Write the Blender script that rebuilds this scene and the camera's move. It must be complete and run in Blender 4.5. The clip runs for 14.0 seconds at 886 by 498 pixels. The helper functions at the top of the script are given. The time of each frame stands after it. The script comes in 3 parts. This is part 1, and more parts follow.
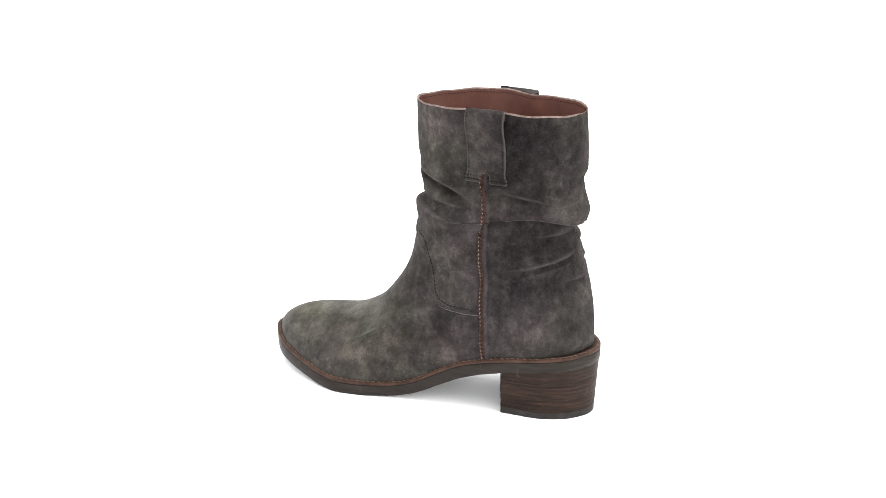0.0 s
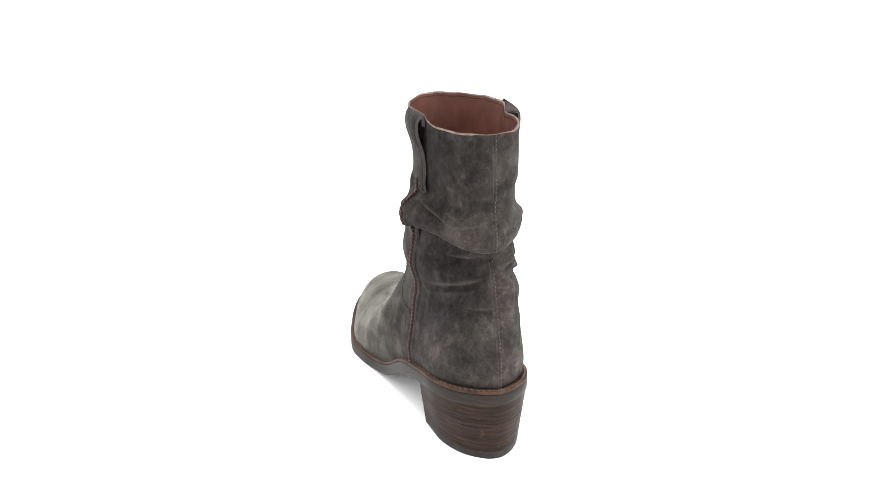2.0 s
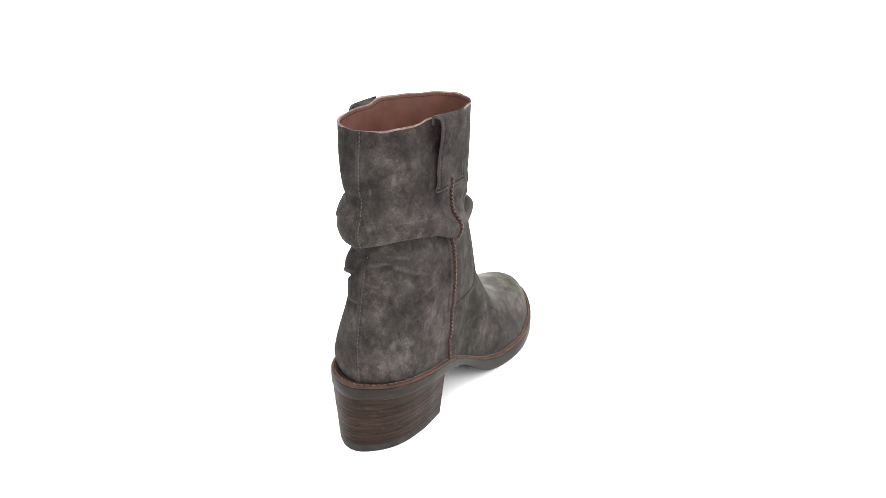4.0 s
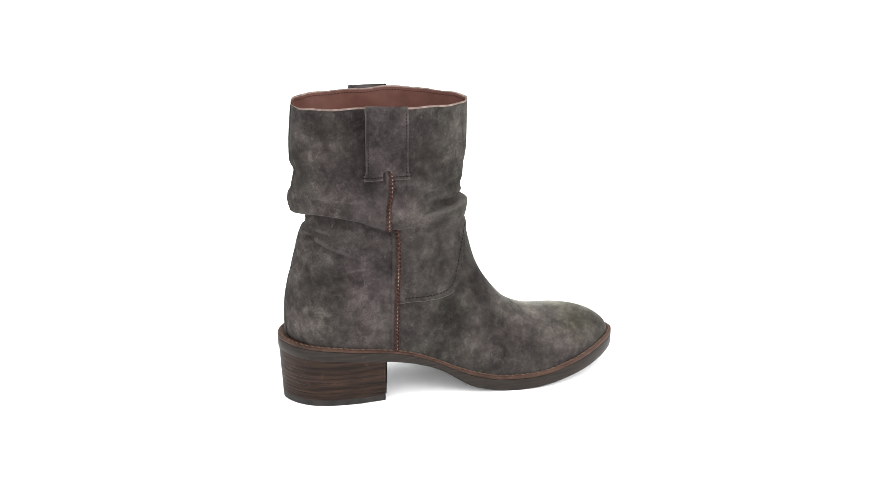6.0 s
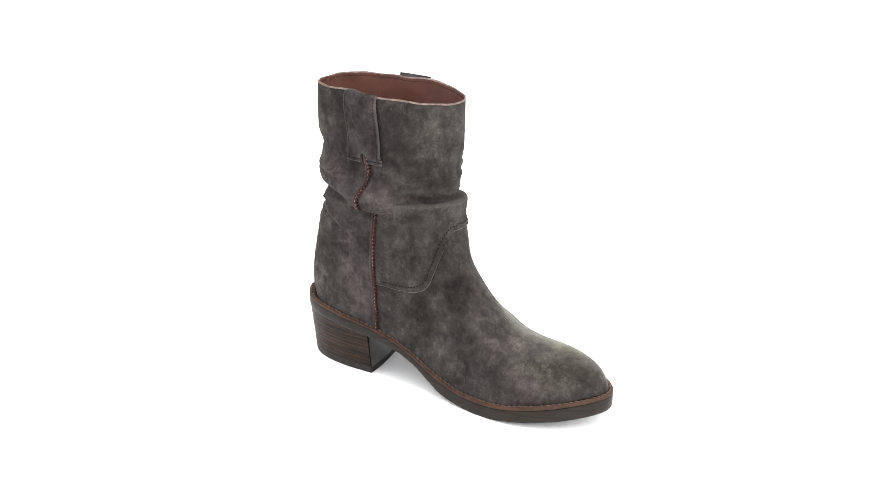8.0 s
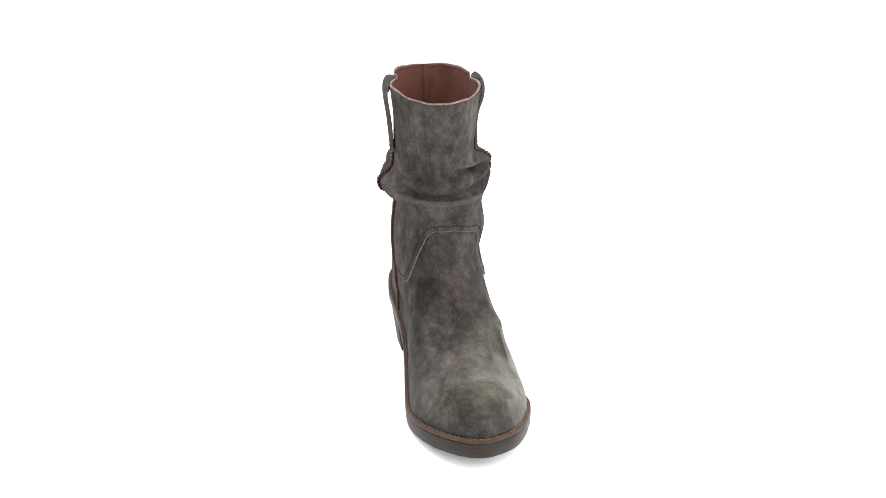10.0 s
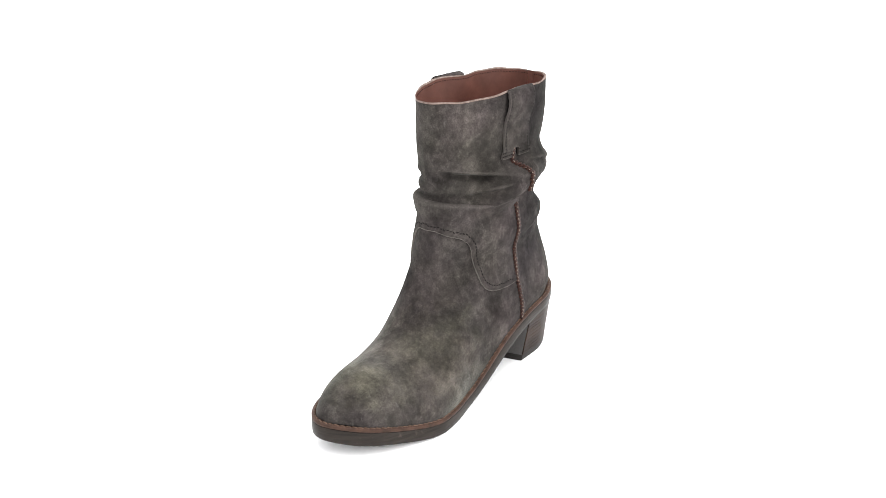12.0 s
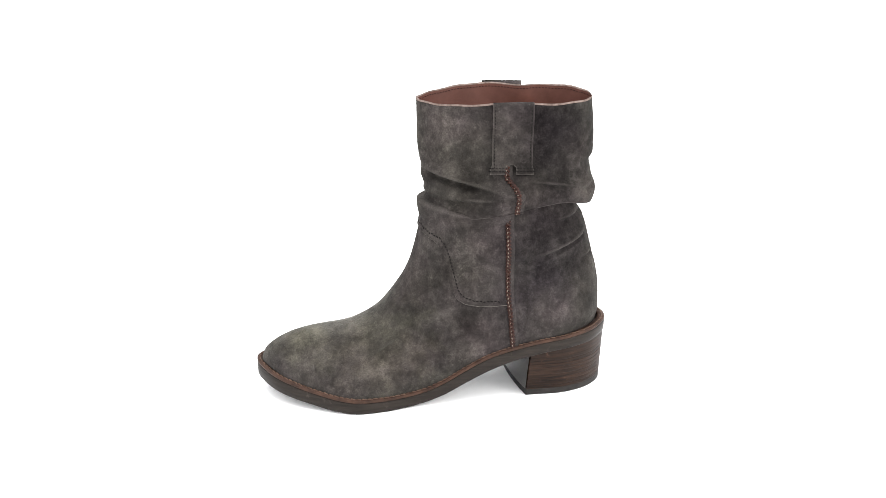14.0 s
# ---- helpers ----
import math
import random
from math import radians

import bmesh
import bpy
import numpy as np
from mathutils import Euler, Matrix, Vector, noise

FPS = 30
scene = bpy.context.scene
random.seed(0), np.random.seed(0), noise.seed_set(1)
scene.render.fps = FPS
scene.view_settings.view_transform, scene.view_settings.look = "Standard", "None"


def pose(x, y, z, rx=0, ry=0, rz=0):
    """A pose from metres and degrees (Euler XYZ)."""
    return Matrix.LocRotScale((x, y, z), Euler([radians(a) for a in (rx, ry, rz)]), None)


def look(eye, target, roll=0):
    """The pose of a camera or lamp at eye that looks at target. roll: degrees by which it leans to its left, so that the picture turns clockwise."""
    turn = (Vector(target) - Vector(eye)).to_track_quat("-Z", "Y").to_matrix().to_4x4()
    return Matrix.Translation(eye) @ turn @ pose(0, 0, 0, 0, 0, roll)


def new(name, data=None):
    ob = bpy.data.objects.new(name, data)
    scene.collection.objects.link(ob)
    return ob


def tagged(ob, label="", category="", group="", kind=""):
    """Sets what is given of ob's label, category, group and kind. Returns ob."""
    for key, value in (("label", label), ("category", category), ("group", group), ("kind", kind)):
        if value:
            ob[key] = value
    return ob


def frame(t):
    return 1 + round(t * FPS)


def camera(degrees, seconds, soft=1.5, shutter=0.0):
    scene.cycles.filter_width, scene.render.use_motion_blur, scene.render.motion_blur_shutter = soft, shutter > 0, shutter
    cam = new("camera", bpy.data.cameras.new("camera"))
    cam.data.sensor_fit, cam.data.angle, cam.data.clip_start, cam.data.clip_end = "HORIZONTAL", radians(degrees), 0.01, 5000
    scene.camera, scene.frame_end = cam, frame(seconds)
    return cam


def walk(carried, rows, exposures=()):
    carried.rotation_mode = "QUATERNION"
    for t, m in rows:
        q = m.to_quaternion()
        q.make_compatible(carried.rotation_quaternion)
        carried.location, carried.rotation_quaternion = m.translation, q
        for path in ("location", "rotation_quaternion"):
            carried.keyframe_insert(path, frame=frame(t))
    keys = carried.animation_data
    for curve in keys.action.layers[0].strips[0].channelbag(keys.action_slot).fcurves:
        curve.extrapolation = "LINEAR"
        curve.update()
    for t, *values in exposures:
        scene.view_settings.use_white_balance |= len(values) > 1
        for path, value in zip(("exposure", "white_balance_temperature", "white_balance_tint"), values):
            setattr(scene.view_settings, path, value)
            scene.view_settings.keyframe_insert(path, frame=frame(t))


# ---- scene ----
# A suede ankle boot turns on a white studio sweep; the camera stands still.
cam = camera(43.63, 14.0, soft=0.6)
EYE = pose(0, -0.85352, 0.45875, 90 - 21.6586, 0, -0.0710)
walk(cam, [(0.0, EYE), (14.0, EYE)])

# ---- light ----
world = bpy.data.worlds.new("studio")
scene.world = world
world.use_nodes = True
world.node_tree.nodes["Background"].inputs["Color"].default_value = (0.985, 0.99, 1.0, 1)
world.node_tree.nodes["Background"].inputs["Strength"].default_value = 2.3


def softbox(name, eye, target, size, power):
    lamp = bpy.data.lights.new(name, "AREA")
    lamp.shape, lamp.size, lamp.energy, lamp.color = "SQUARE", size, power, (1.0, 0.985, 0.965)
    new(name, lamp).matrix_world = look(eye, target)


softbox("overhead_softbox", (0.1, 0.05, 1.7), (0, 0, 0.1), 1.7, 29)
softbox("side_softbox", (1.5, -0.9, 1.0), (0, 0, 0.12), 0.9, 20)

# ---- materials ----


def material(name, rough=0.6, metal=0.0):
    m = bpy.data.materials.new(name)
    m.use_nodes = True
    b = m.node_tree.nodes["Principled BSDF"]
    b.inputs["Roughness"].default_value, b.inputs["Metallic"].default_value = rough, metal
    return m, m.node_tree, b


def node(tree, kind, **values):
    n = tree.nodes.new(kind)
    for key, value in values.items():
        n.inputs[key].default_value = value
    return n


def noise_of(tree, coord, scale, detail=4.0, rough=0.55, stretch=(1, 1, 1)):
    mapping = node(tree, "ShaderNodeMapping", Scale=stretch)
    n = node(tree, "ShaderNodeTexNoise", Scale=scale, Detail=detail, Roughness=rough)
    tree.links.new(coord, mapping.inputs["Vector"])
    tree.links.new(mapping.outputs["Vector"], n.inputs["Vector"])
    return n.outputs["Fac"]


def ramp(tree, fac, *stops):
    r = tree.nodes.new("ShaderNodeValToRGB")
    while len(r.color_ramp.elements) < len(stops):
        r.color_ramp.elements.new(0.5)
    for e, (at, c) in zip(r.color_ramp.elements, stops):
        e.position, e.color = at, (*c, 1)
    tree.links.new(fac, r.inputs["Fac"])
    return r.outputs["Color"]


def mix(tree, fac, a, b, blend="MIX"):
    m = tree.nodes.new("ShaderNodeMix")
    m.data_type, m.blend_type = "RGBA", blend
    for value, socket in ((fac, m.inputs[0]), (a, m.inputs[6]), (b, m.inputs[7])):
        if isinstance(value, (int, float)):
            socket.default_value = value
        elif isinstance(value, tuple):
            socket.default_value = (*value, 1)
        else:
            tree.links.new(value, socket)
    return m.outputs[2]


def bump(tree, b, height, strength, distance):
    n = node(tree, "ShaderNodeBump", Strength=strength, Distance=distance)
    tree.links.new(height, n.inputs["Height"])
    tree.links.new(n.outputs["Normal"], b.inputs["Normal"])


def coords(tree):
    return tree.nodes.new("ShaderNodeTexCoord").outputs["Object"]


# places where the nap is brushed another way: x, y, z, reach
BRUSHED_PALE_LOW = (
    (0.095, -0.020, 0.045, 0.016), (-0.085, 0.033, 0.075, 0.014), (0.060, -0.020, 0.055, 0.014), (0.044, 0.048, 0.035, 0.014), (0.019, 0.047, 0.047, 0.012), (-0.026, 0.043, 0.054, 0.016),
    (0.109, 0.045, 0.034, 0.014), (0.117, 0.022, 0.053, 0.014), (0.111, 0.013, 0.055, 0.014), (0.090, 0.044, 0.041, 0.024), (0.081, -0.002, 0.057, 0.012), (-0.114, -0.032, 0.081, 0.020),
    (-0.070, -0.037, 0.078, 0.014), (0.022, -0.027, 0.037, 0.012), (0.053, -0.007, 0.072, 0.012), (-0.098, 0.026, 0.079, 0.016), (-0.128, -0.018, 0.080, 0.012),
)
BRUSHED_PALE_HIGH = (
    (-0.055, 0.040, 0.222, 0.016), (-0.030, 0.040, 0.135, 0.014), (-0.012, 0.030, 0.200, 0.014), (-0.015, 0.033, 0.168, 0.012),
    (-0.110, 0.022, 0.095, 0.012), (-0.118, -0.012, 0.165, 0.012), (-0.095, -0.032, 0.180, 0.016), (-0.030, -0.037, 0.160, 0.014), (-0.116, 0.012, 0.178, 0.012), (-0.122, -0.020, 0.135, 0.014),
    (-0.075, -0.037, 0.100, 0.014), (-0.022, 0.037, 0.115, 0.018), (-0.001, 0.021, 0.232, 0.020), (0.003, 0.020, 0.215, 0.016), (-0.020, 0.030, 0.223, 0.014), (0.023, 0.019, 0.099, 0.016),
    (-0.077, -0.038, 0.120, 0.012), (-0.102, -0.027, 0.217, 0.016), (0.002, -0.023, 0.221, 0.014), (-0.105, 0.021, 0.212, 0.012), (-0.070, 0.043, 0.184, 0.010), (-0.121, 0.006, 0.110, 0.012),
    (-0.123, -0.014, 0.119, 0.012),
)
BRUSHED_DARK = (
    (-0.095, 0.028, 0.145, 0.018), (-0.112, 0.016, 0.080, 0.010), (-0.090, -0.034, 0.105, 0.014), (-0.100, 0.022, 0.225, 0.020),
    (-0.087, 0.028, 0.221, 0.038), (-0.025, 0.036, 0.178, 0.018), (-0.077, 0.037, 0.190, 0.020), (0.082, 0.043, 0.043, 0.016), (0.053, 0.039, 0.049, 0.014), (0.008, 0.044, 0.056, 0.014),
    (0.025, 0.025, 0.086, 0.022), (0.135, 0.027, 0.044, 0.007), (0.038, 0.033, 0.061, 0.012), (-0.023, 0.039, 0.069, 0.014), (0.049, 0.001, 0.077, 0.020), (0.029, -0.012, 0.098, 0.022),
    (0.130, 0.004, 0.048, 0.008), (0.045, -0.023, 0.054, 0.014), (0.078, -0.025, 0.031, 0.012), (-0.004, -0.029, 0.073, 0.014), (-0.082, -0.031, 0.236, 0.018), (-0.076, -0.034, 0.213, 0.020),
    (-0.024, -0.034, 0.209, 0.016), (-0.116, 0.009, 0.235, 0.018), (-0.118, -0.010, 0.201, 0.014), (-0.117, 0.004, 0.141, 0.020), (-0.129, 0.002, 0.082, 0.010),
)
BRUSHED_OLIVE = (
    (0.115, 0.025, 0.052, 0.016), (0.064, 0.019, 0.063, 0.014), (0.055, 0.033, 0.054, 0.026), (0.121, -0.002, 0.047, 0.016), (0.046, 0.043, 0.044, 0.030),
)
BRUSHED_COOL = (
    (-0.088, 0.030, 0.222, 0.030),
    (-0.087, 0.028, 0.111, 0.040),
)


def suede(name, dark, mid, light):
    m, tree, b = material(name, 0.95)
    raw = coords(tree)
    shifted = node(tree, "ShaderNodeMapping", Location=(0.31, 0.17, 0.05))
    tree.links.new(raw, shifted.inputs["Vector"])
    c = shifted.outputs["Vector"]
    col = ramp(tree, noise_of(tree, c, 52, 4, 0.6), (0.26, dark), (0.5, mid), (0.76, light))
    # the nap lies in small tufts, each brushed its own way
    tufts = noise_of(tree, c, 175, 8, 0.72, (1, 1, 0.8))
    col = mix(tree, 0.35, col, ramp(tree, tufts, (0.37, dark), (0.5, mid), (0.62, light)))
    rubbed = ramp(tree, noise_of(tree, c, 85, 9, 0.8), (0.56, (0, 0, 0)), (0.74, (0.75, 0.75, 0.75)))
    col = mix(tree, rubbed, col, tuple(1.3 * v for v in light))
    # smoky drifts where fingers have passed over it
    drift = node(tree, "ShaderNodeTexNoise", Scale=44.0, Detail=5.0, Roughness=0.6, Distortion=0.8)
    tree.links.new(c, drift.inputs["Vector"])
    col = mix(tree, 1.0, col, ramp(tree, drift.outputs["Fac"], (0.36, (0.80, 0.80, 0.80)), (0.5, (0.98, 0.98, 0.98)), (0.66, (1.24, 1.235, 1.22))), "MULTIPLY")
    wander = noise_of(tree, c, 60, 8, 0.75)
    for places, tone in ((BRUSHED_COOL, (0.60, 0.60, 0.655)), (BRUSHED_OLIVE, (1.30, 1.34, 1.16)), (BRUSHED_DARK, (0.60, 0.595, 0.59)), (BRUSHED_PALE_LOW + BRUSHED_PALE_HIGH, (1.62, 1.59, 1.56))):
        most = None
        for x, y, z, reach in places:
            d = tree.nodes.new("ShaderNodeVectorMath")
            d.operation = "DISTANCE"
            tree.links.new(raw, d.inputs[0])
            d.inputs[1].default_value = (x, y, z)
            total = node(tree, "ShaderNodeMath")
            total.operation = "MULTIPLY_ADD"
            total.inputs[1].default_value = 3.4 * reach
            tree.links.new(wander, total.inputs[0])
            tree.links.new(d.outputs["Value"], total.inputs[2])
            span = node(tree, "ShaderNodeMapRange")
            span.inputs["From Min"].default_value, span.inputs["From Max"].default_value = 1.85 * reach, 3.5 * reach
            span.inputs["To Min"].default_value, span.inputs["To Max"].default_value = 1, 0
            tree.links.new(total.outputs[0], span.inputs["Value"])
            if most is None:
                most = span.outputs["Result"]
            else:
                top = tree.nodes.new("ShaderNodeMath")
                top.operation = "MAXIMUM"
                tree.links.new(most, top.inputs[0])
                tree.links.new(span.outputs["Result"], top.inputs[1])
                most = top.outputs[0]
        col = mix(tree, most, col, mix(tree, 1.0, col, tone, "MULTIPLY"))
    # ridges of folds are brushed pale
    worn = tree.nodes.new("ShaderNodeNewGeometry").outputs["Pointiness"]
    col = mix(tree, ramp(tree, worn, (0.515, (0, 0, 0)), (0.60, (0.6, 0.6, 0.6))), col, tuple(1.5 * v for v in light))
    tint = ramp(tree, noise_of(tree, c, 14, 4, 0.6), (0.38, (1.0, 1.005, 0.945)), (0.62, (1.045, 0.967, 1.01)))
    col = mix(tree, 1.0, col, tint, "MULTIPLY")
    # short scratches and rubbed specks
    scratch = ramp(tree, noise_of(tree, c, 240, 2, 0.5, (1, 1, 0.3)), (0.70, (0, 0, 0)), (0.80, (0.35, 0.35, 0.35)))
    col = mix(tree, scratch, col, tuple(1.6 * v for v in light))
    nap = noise_of(tree, c, 900, 5, 0.85)
    col = mix(tree, 0.65, col, ramp(tree, nap, (0.34, (0.42, 0.42, 0.42)), (0.66, (1.42, 1.42, 1.42))), "MULTIPLY")
    tree.links.new(col, b.inputs["Base Color"])
    b.inputs["Specular IOR Level"].default_value = 0.04
    # the nap of the vamp's outer side stands up like velvet
    d = tree.nodes.new("ShaderNodeVectorMath")
    d.operation = "DISTANCE"
    tree.links.new(raw, d.inputs[0])
    d.inputs[1].default_value = (0.080, 0.048, 0.038)
    velvet = node(tree, "ShaderNodeMapRange")
    for key, value in (("From Min", 0.030), ("From Max", 0.090), ("To Min", 0.55), ("To Max", 0.05)):
        velvet.inputs[key].default_value = value
    tree.links.new(d.outputs["Value"], velvet.inputs["Value"])
    patchy = node(tree, "ShaderNodeMath")
    patchy.operation = "MULTIPLY"
    tree.links.new(velvet.outputs["Result"], patchy.inputs[0])
    tree.links.new(ramp(tree, drift.outputs["Fac"], (0.36, (0.45, 0.45, 0.45)), (0.62, (1, 1, 1))), patchy.inputs[1])
    tree.links.new(patchy.outputs[0], b.inputs["Sheen Weight"])
    b.inputs["Sheen Roughness"].default_value = 0.42
    b.inputs["Sheen Tint"].default_value = (0.78, 0.79, 0.70, 1)
    bump(tree, b, noise_of(tree, c, 420, 6, 0.75), 0.4, 0.0010)
    return m


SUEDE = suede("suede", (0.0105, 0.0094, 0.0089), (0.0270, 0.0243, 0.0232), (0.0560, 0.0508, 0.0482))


def leather(name, dark, light, rough, scale=60):
    m, tree, b = material(name, rough)
    b.inputs["Specular IOR Level"].default_value = 0.15
    c = coords(tree)
    col = ramp(tree, noise_of(tree, c, scale, 5, 0.6), (0.3, dark), (0.7, light))
    tree.links.new(col, b.inputs["Base Color"])
    bump(tree, b, noise_of(tree, c, 1100, 4, 0.6), 0.2, 0.0004)
    return m


LINING = leather("lining_leather", (0.060, 0.0235, 0.0172), (0.092, 0.037, 0.0275), 0.5)
EDGE = leather("raw_edge", (0.070, 0.048, 0.041), (0.20, 0.150, 0.130), 0.8, 240)
RIM_THREAD = leather("rim_thread", (0.016, 0.0060, 0.0046), (0.040, 0.0155, 0.012), 0.8, 300)
CUT = leather("cut_suede", (0.06, 0.054, 0.048), (0.13, 0.118, 0.105), 0.9, 250)
WELT = leather("welt_leather", (0.018, 0.0092, 0.0062), (0.054, 0.0270, 0.0176), 0.6, 110)
THREAD = leather("welt_thread", (0.030, 0.017, 0.012), (0.115, 0.072, 0.052), 0.7, 300)
PIPING = leather("piping_leather", (0.0075, 0.0034, 0.0026), (0.044, 0.0175, 0.0125), 0.5, 500)
DARK_THREAD = leather("dark_thread", (0.003, 0.0026, 0.0022), (0.006, 0.005, 0.0045), 1.0, 300)
PALE_THREAD = leather("pale_thread", (0.09, 0.070, 0.056), (0.27, 0.22, 0.18), 0.9, 300)
GREY_THREAD = leather("grey_thread", (0.04, 0.037, 0.033), (0.085, 0.08, 0.072), 0.8, 300)
GLOSS = leather("polished_leather", (0.012, 0.010, 0.009), (0.024, 0.020, 0.018), 0.07, 60)
GLOSS.node_tree.nodes["Principled BSDF"].inputs["Specular IOR Level"].default_value = 0.5
GLOSS.node_tree.nodes["Principled BSDF"].inputs["Coat Weight"].default_value = 0.4
RUBBER = leather("rubber", (0.011, 0.0098, 0.0088), (0.026, 0.023, 0.021), 0.55, 90)


def sole_edge(name, dark, light, rough):
    m, tree, b = material(name, rough)
    b.inputs["Specular IOR Level"].default_value = 0.1
    c = coords(tree)
    info = tree.nodes.new("ShaderNodeObjectInfo").outputs["Random"]
    grain = noise_of(tree, c, 40, 6, 0.6, (1, 1, 14))
    col = ramp(tree, grain, (0.3, dark), (0.72, light))
    tone = ramp(tree, info, (0.0, (0.72, 0.72, 0.72)), (1.0, (1, 1, 1)))
    col = mix(tree, 1.0, col, tone, "MULTIPLY")
    scuff = ramp(tree, noise_of(tree, c, 120, 5, 0.7), (0.62, (0, 0, 0)), (0.8, (1, 1, 1)))
    col = mix(tree, scuff, col, tuple(2.0 * v for v in light))
    tree.links.new(col, b.inputs["Base Color"])
    bump(tree, b, noise_of(tree, c, 90, 5, 0.6, (1, 1, 12)), 0.25, 0.0006)
    return m


OUTSOLE = sole_edge("outsole_edge", (0.012, 0.0094, 0.0078), (0.028, 0.0222, 0.0186), 0.45)
STACK = sole_edge("stacked_leather", (0.0058, 0.0033, 0.0025), (0.036, 0.0195, 0.0128), 0.5)

m, tree, b = material("white_paper", 0.9)
tree.links.new(ramp(tree, noise_of(tree, coords(tree), 3, 3), (0.3, (0.94, 0.94, 0.945)), (0.7, (0.96, 0.96, 0.96))), b.inputs["Base Color"])
b.inputs["Specular IOR Level"].default_value = 0.1
PAPER = m

# ---- mesh helpers ----


def part(name, bm, mat, parent=None, label="", smooth=True):
    bmesh.ops.recalc_face_normals(bm, faces=bm.faces)
    me = bpy.data.meshes.new(name)
    bm.to_mesh(me)
    bm.free()
    for p in me.polygons:
        p.use_smooth = smooth
    me.materials.append(mat)
    ob = new(name, me)
    ob.parent = parent
    return tagged(ob, label)


def grid(bm, rows, closed=False):
    """Quads over rows of points; closed joins each row's end to its start."""
    vs = [[bm.verts.new(p) for p in row] for row in rows]
    n = len(rows[0])
    for a, b_ in zip(vs, vs[1:]):
        for i in range(n if closed else n - 1):
            j = (i + 1) % n
            bm.faces.new((a[i], a[j], b_[j], b_[i]))
    return vs


def tangents(xs, ys):
    """Slopes of a monotone cubic through the points."""
    h, d = np.diff(xs), np.diff(ys) / np.diff(xs)
    t = np.zeros(len(xs))
    for i in range(1, len(xs) - 1):
        if d[i - 1] * d[i] > 0:
            a, b_ = 2 * h[i] + h[i - 1], h[i] + 2 * h[i - 1]
            t[i] = (a + b_) / (a / d[i - 1] + b_ / d[i])
    t[0], t[-1] = d[0], d[-1]
    return t


class Curve:
    def __init__(self, xs, ys):
        self.x, self.y = np.array(xs, float), np.array(ys, float)
        self.t = tangents(self.x, self.y)

    def __call__(self, q):
        q = np.clip(q, self.x[0], self.x[-1])
        i = np.clip(np.searchsorted(self.x, q) - 1, 0, len(self.x) - 2)
        h = self.x[i + 1] - self.x[i]
        s = (q - self.x[i]) / h
        return ((1 + 2 * s) * (1 - s) ** 2 * self.y[i] + s * (1 - s) ** 2 * h * self.t[i]
                + s * s * (3 - 2 * s) * self.y[i + 1] + s * s * (s - 1) * h * self.t[i + 1])


class Half:
    """A half outline, smooth and round at both ends."""
    def __init__(self, us, ys):
        self.c = Curve(np.arccos(1 - 2 * np.array(us)), ys)

    def __call__(self, u):
        return self.c(np.arccos(np.clip(1 - 2 * u, -1, 1)))


def step(a, b_, q):
    s = np.clip((q - a) / (b_ - a), 0, 1)
    return s * s * (3 - 2 * s)


# ---- the boot's measures (x to the toe, y to its left side, z up) ----
TURN = 2 * math.pi
HEEL_X, TOE_X = -0.1390, 0.1562
# half outlines of the sole over u = 0 at the heel to 1 at the toe
LEFT = Half([0, 0.02, 0.05, 0.09, 0.14, 0.2, 0.26, 0.33, 0.40, 0.47, 0.55, 0.64, 0.71, 0.757, 0.80, 0.853, 0.895, 0.932, 0.978, 1],
            [-0.006, 0.0120, 0.0230, 0.0310, 0.0368, 0.0395, 0.0422, 0.0452, 0.0470, 0.0490, 0.0536, 0.0616, 0.0652, 0.0636, 0.0602, 0.0554, 0.0501, 0.0437, 0.0300, 0.0150])
RIGHT = Half([0, 0.02, 0.05, 0.09, 0.14, 0.2, 0.26, 0.33, 0.40, 0.47, 0.55, 0.64, 0.71, 0.757, 0.80, 0.853, 0.895, 0.932, 0.978, 1],
             [-0.006, -0.0215, -0.0310, -0.0375, -0.0408, -0.0415, -0.0395, -0.0365, -0.0338, -0.0328, -0.0338, -0.0352, -0.0356, -0.0346, -0.0320, -0.0268, -0.0203, -0.0125, 0.0003, 0.0150])
WELT_Z = Curve([-0.134, -0.1, -0.06, -0.045, -0.028, -0.01, 0.009, 0.0276, 0.0465, 0.065, 0.084, 0.103, 0.126, 0.142, 0.158],
               [0.0585, 0.056, 0.050, 0.047, 0.0415, 0.0335, 0.024, 0.0175, 0.0138, 0.0135, 0.015, 0.0185, 0.0232, 0.0268, 0.0302])
SOLE_Z = Curve([-0.134, -0.1, -0.054, -0.038, -0.019, -0.005, 0.009, 0.023, 0.042, 0.06, 0.075, 0.09, 0.11, 0.13, 0.158],
               [0.0465, 0.0445, 0.039, 0.0355, 0.0295, 0.023, 0.0135, 0.0055, 0.0012, 0.0, 0.0008, 0.0026, 0.0060, 0.0092, 0.0155])

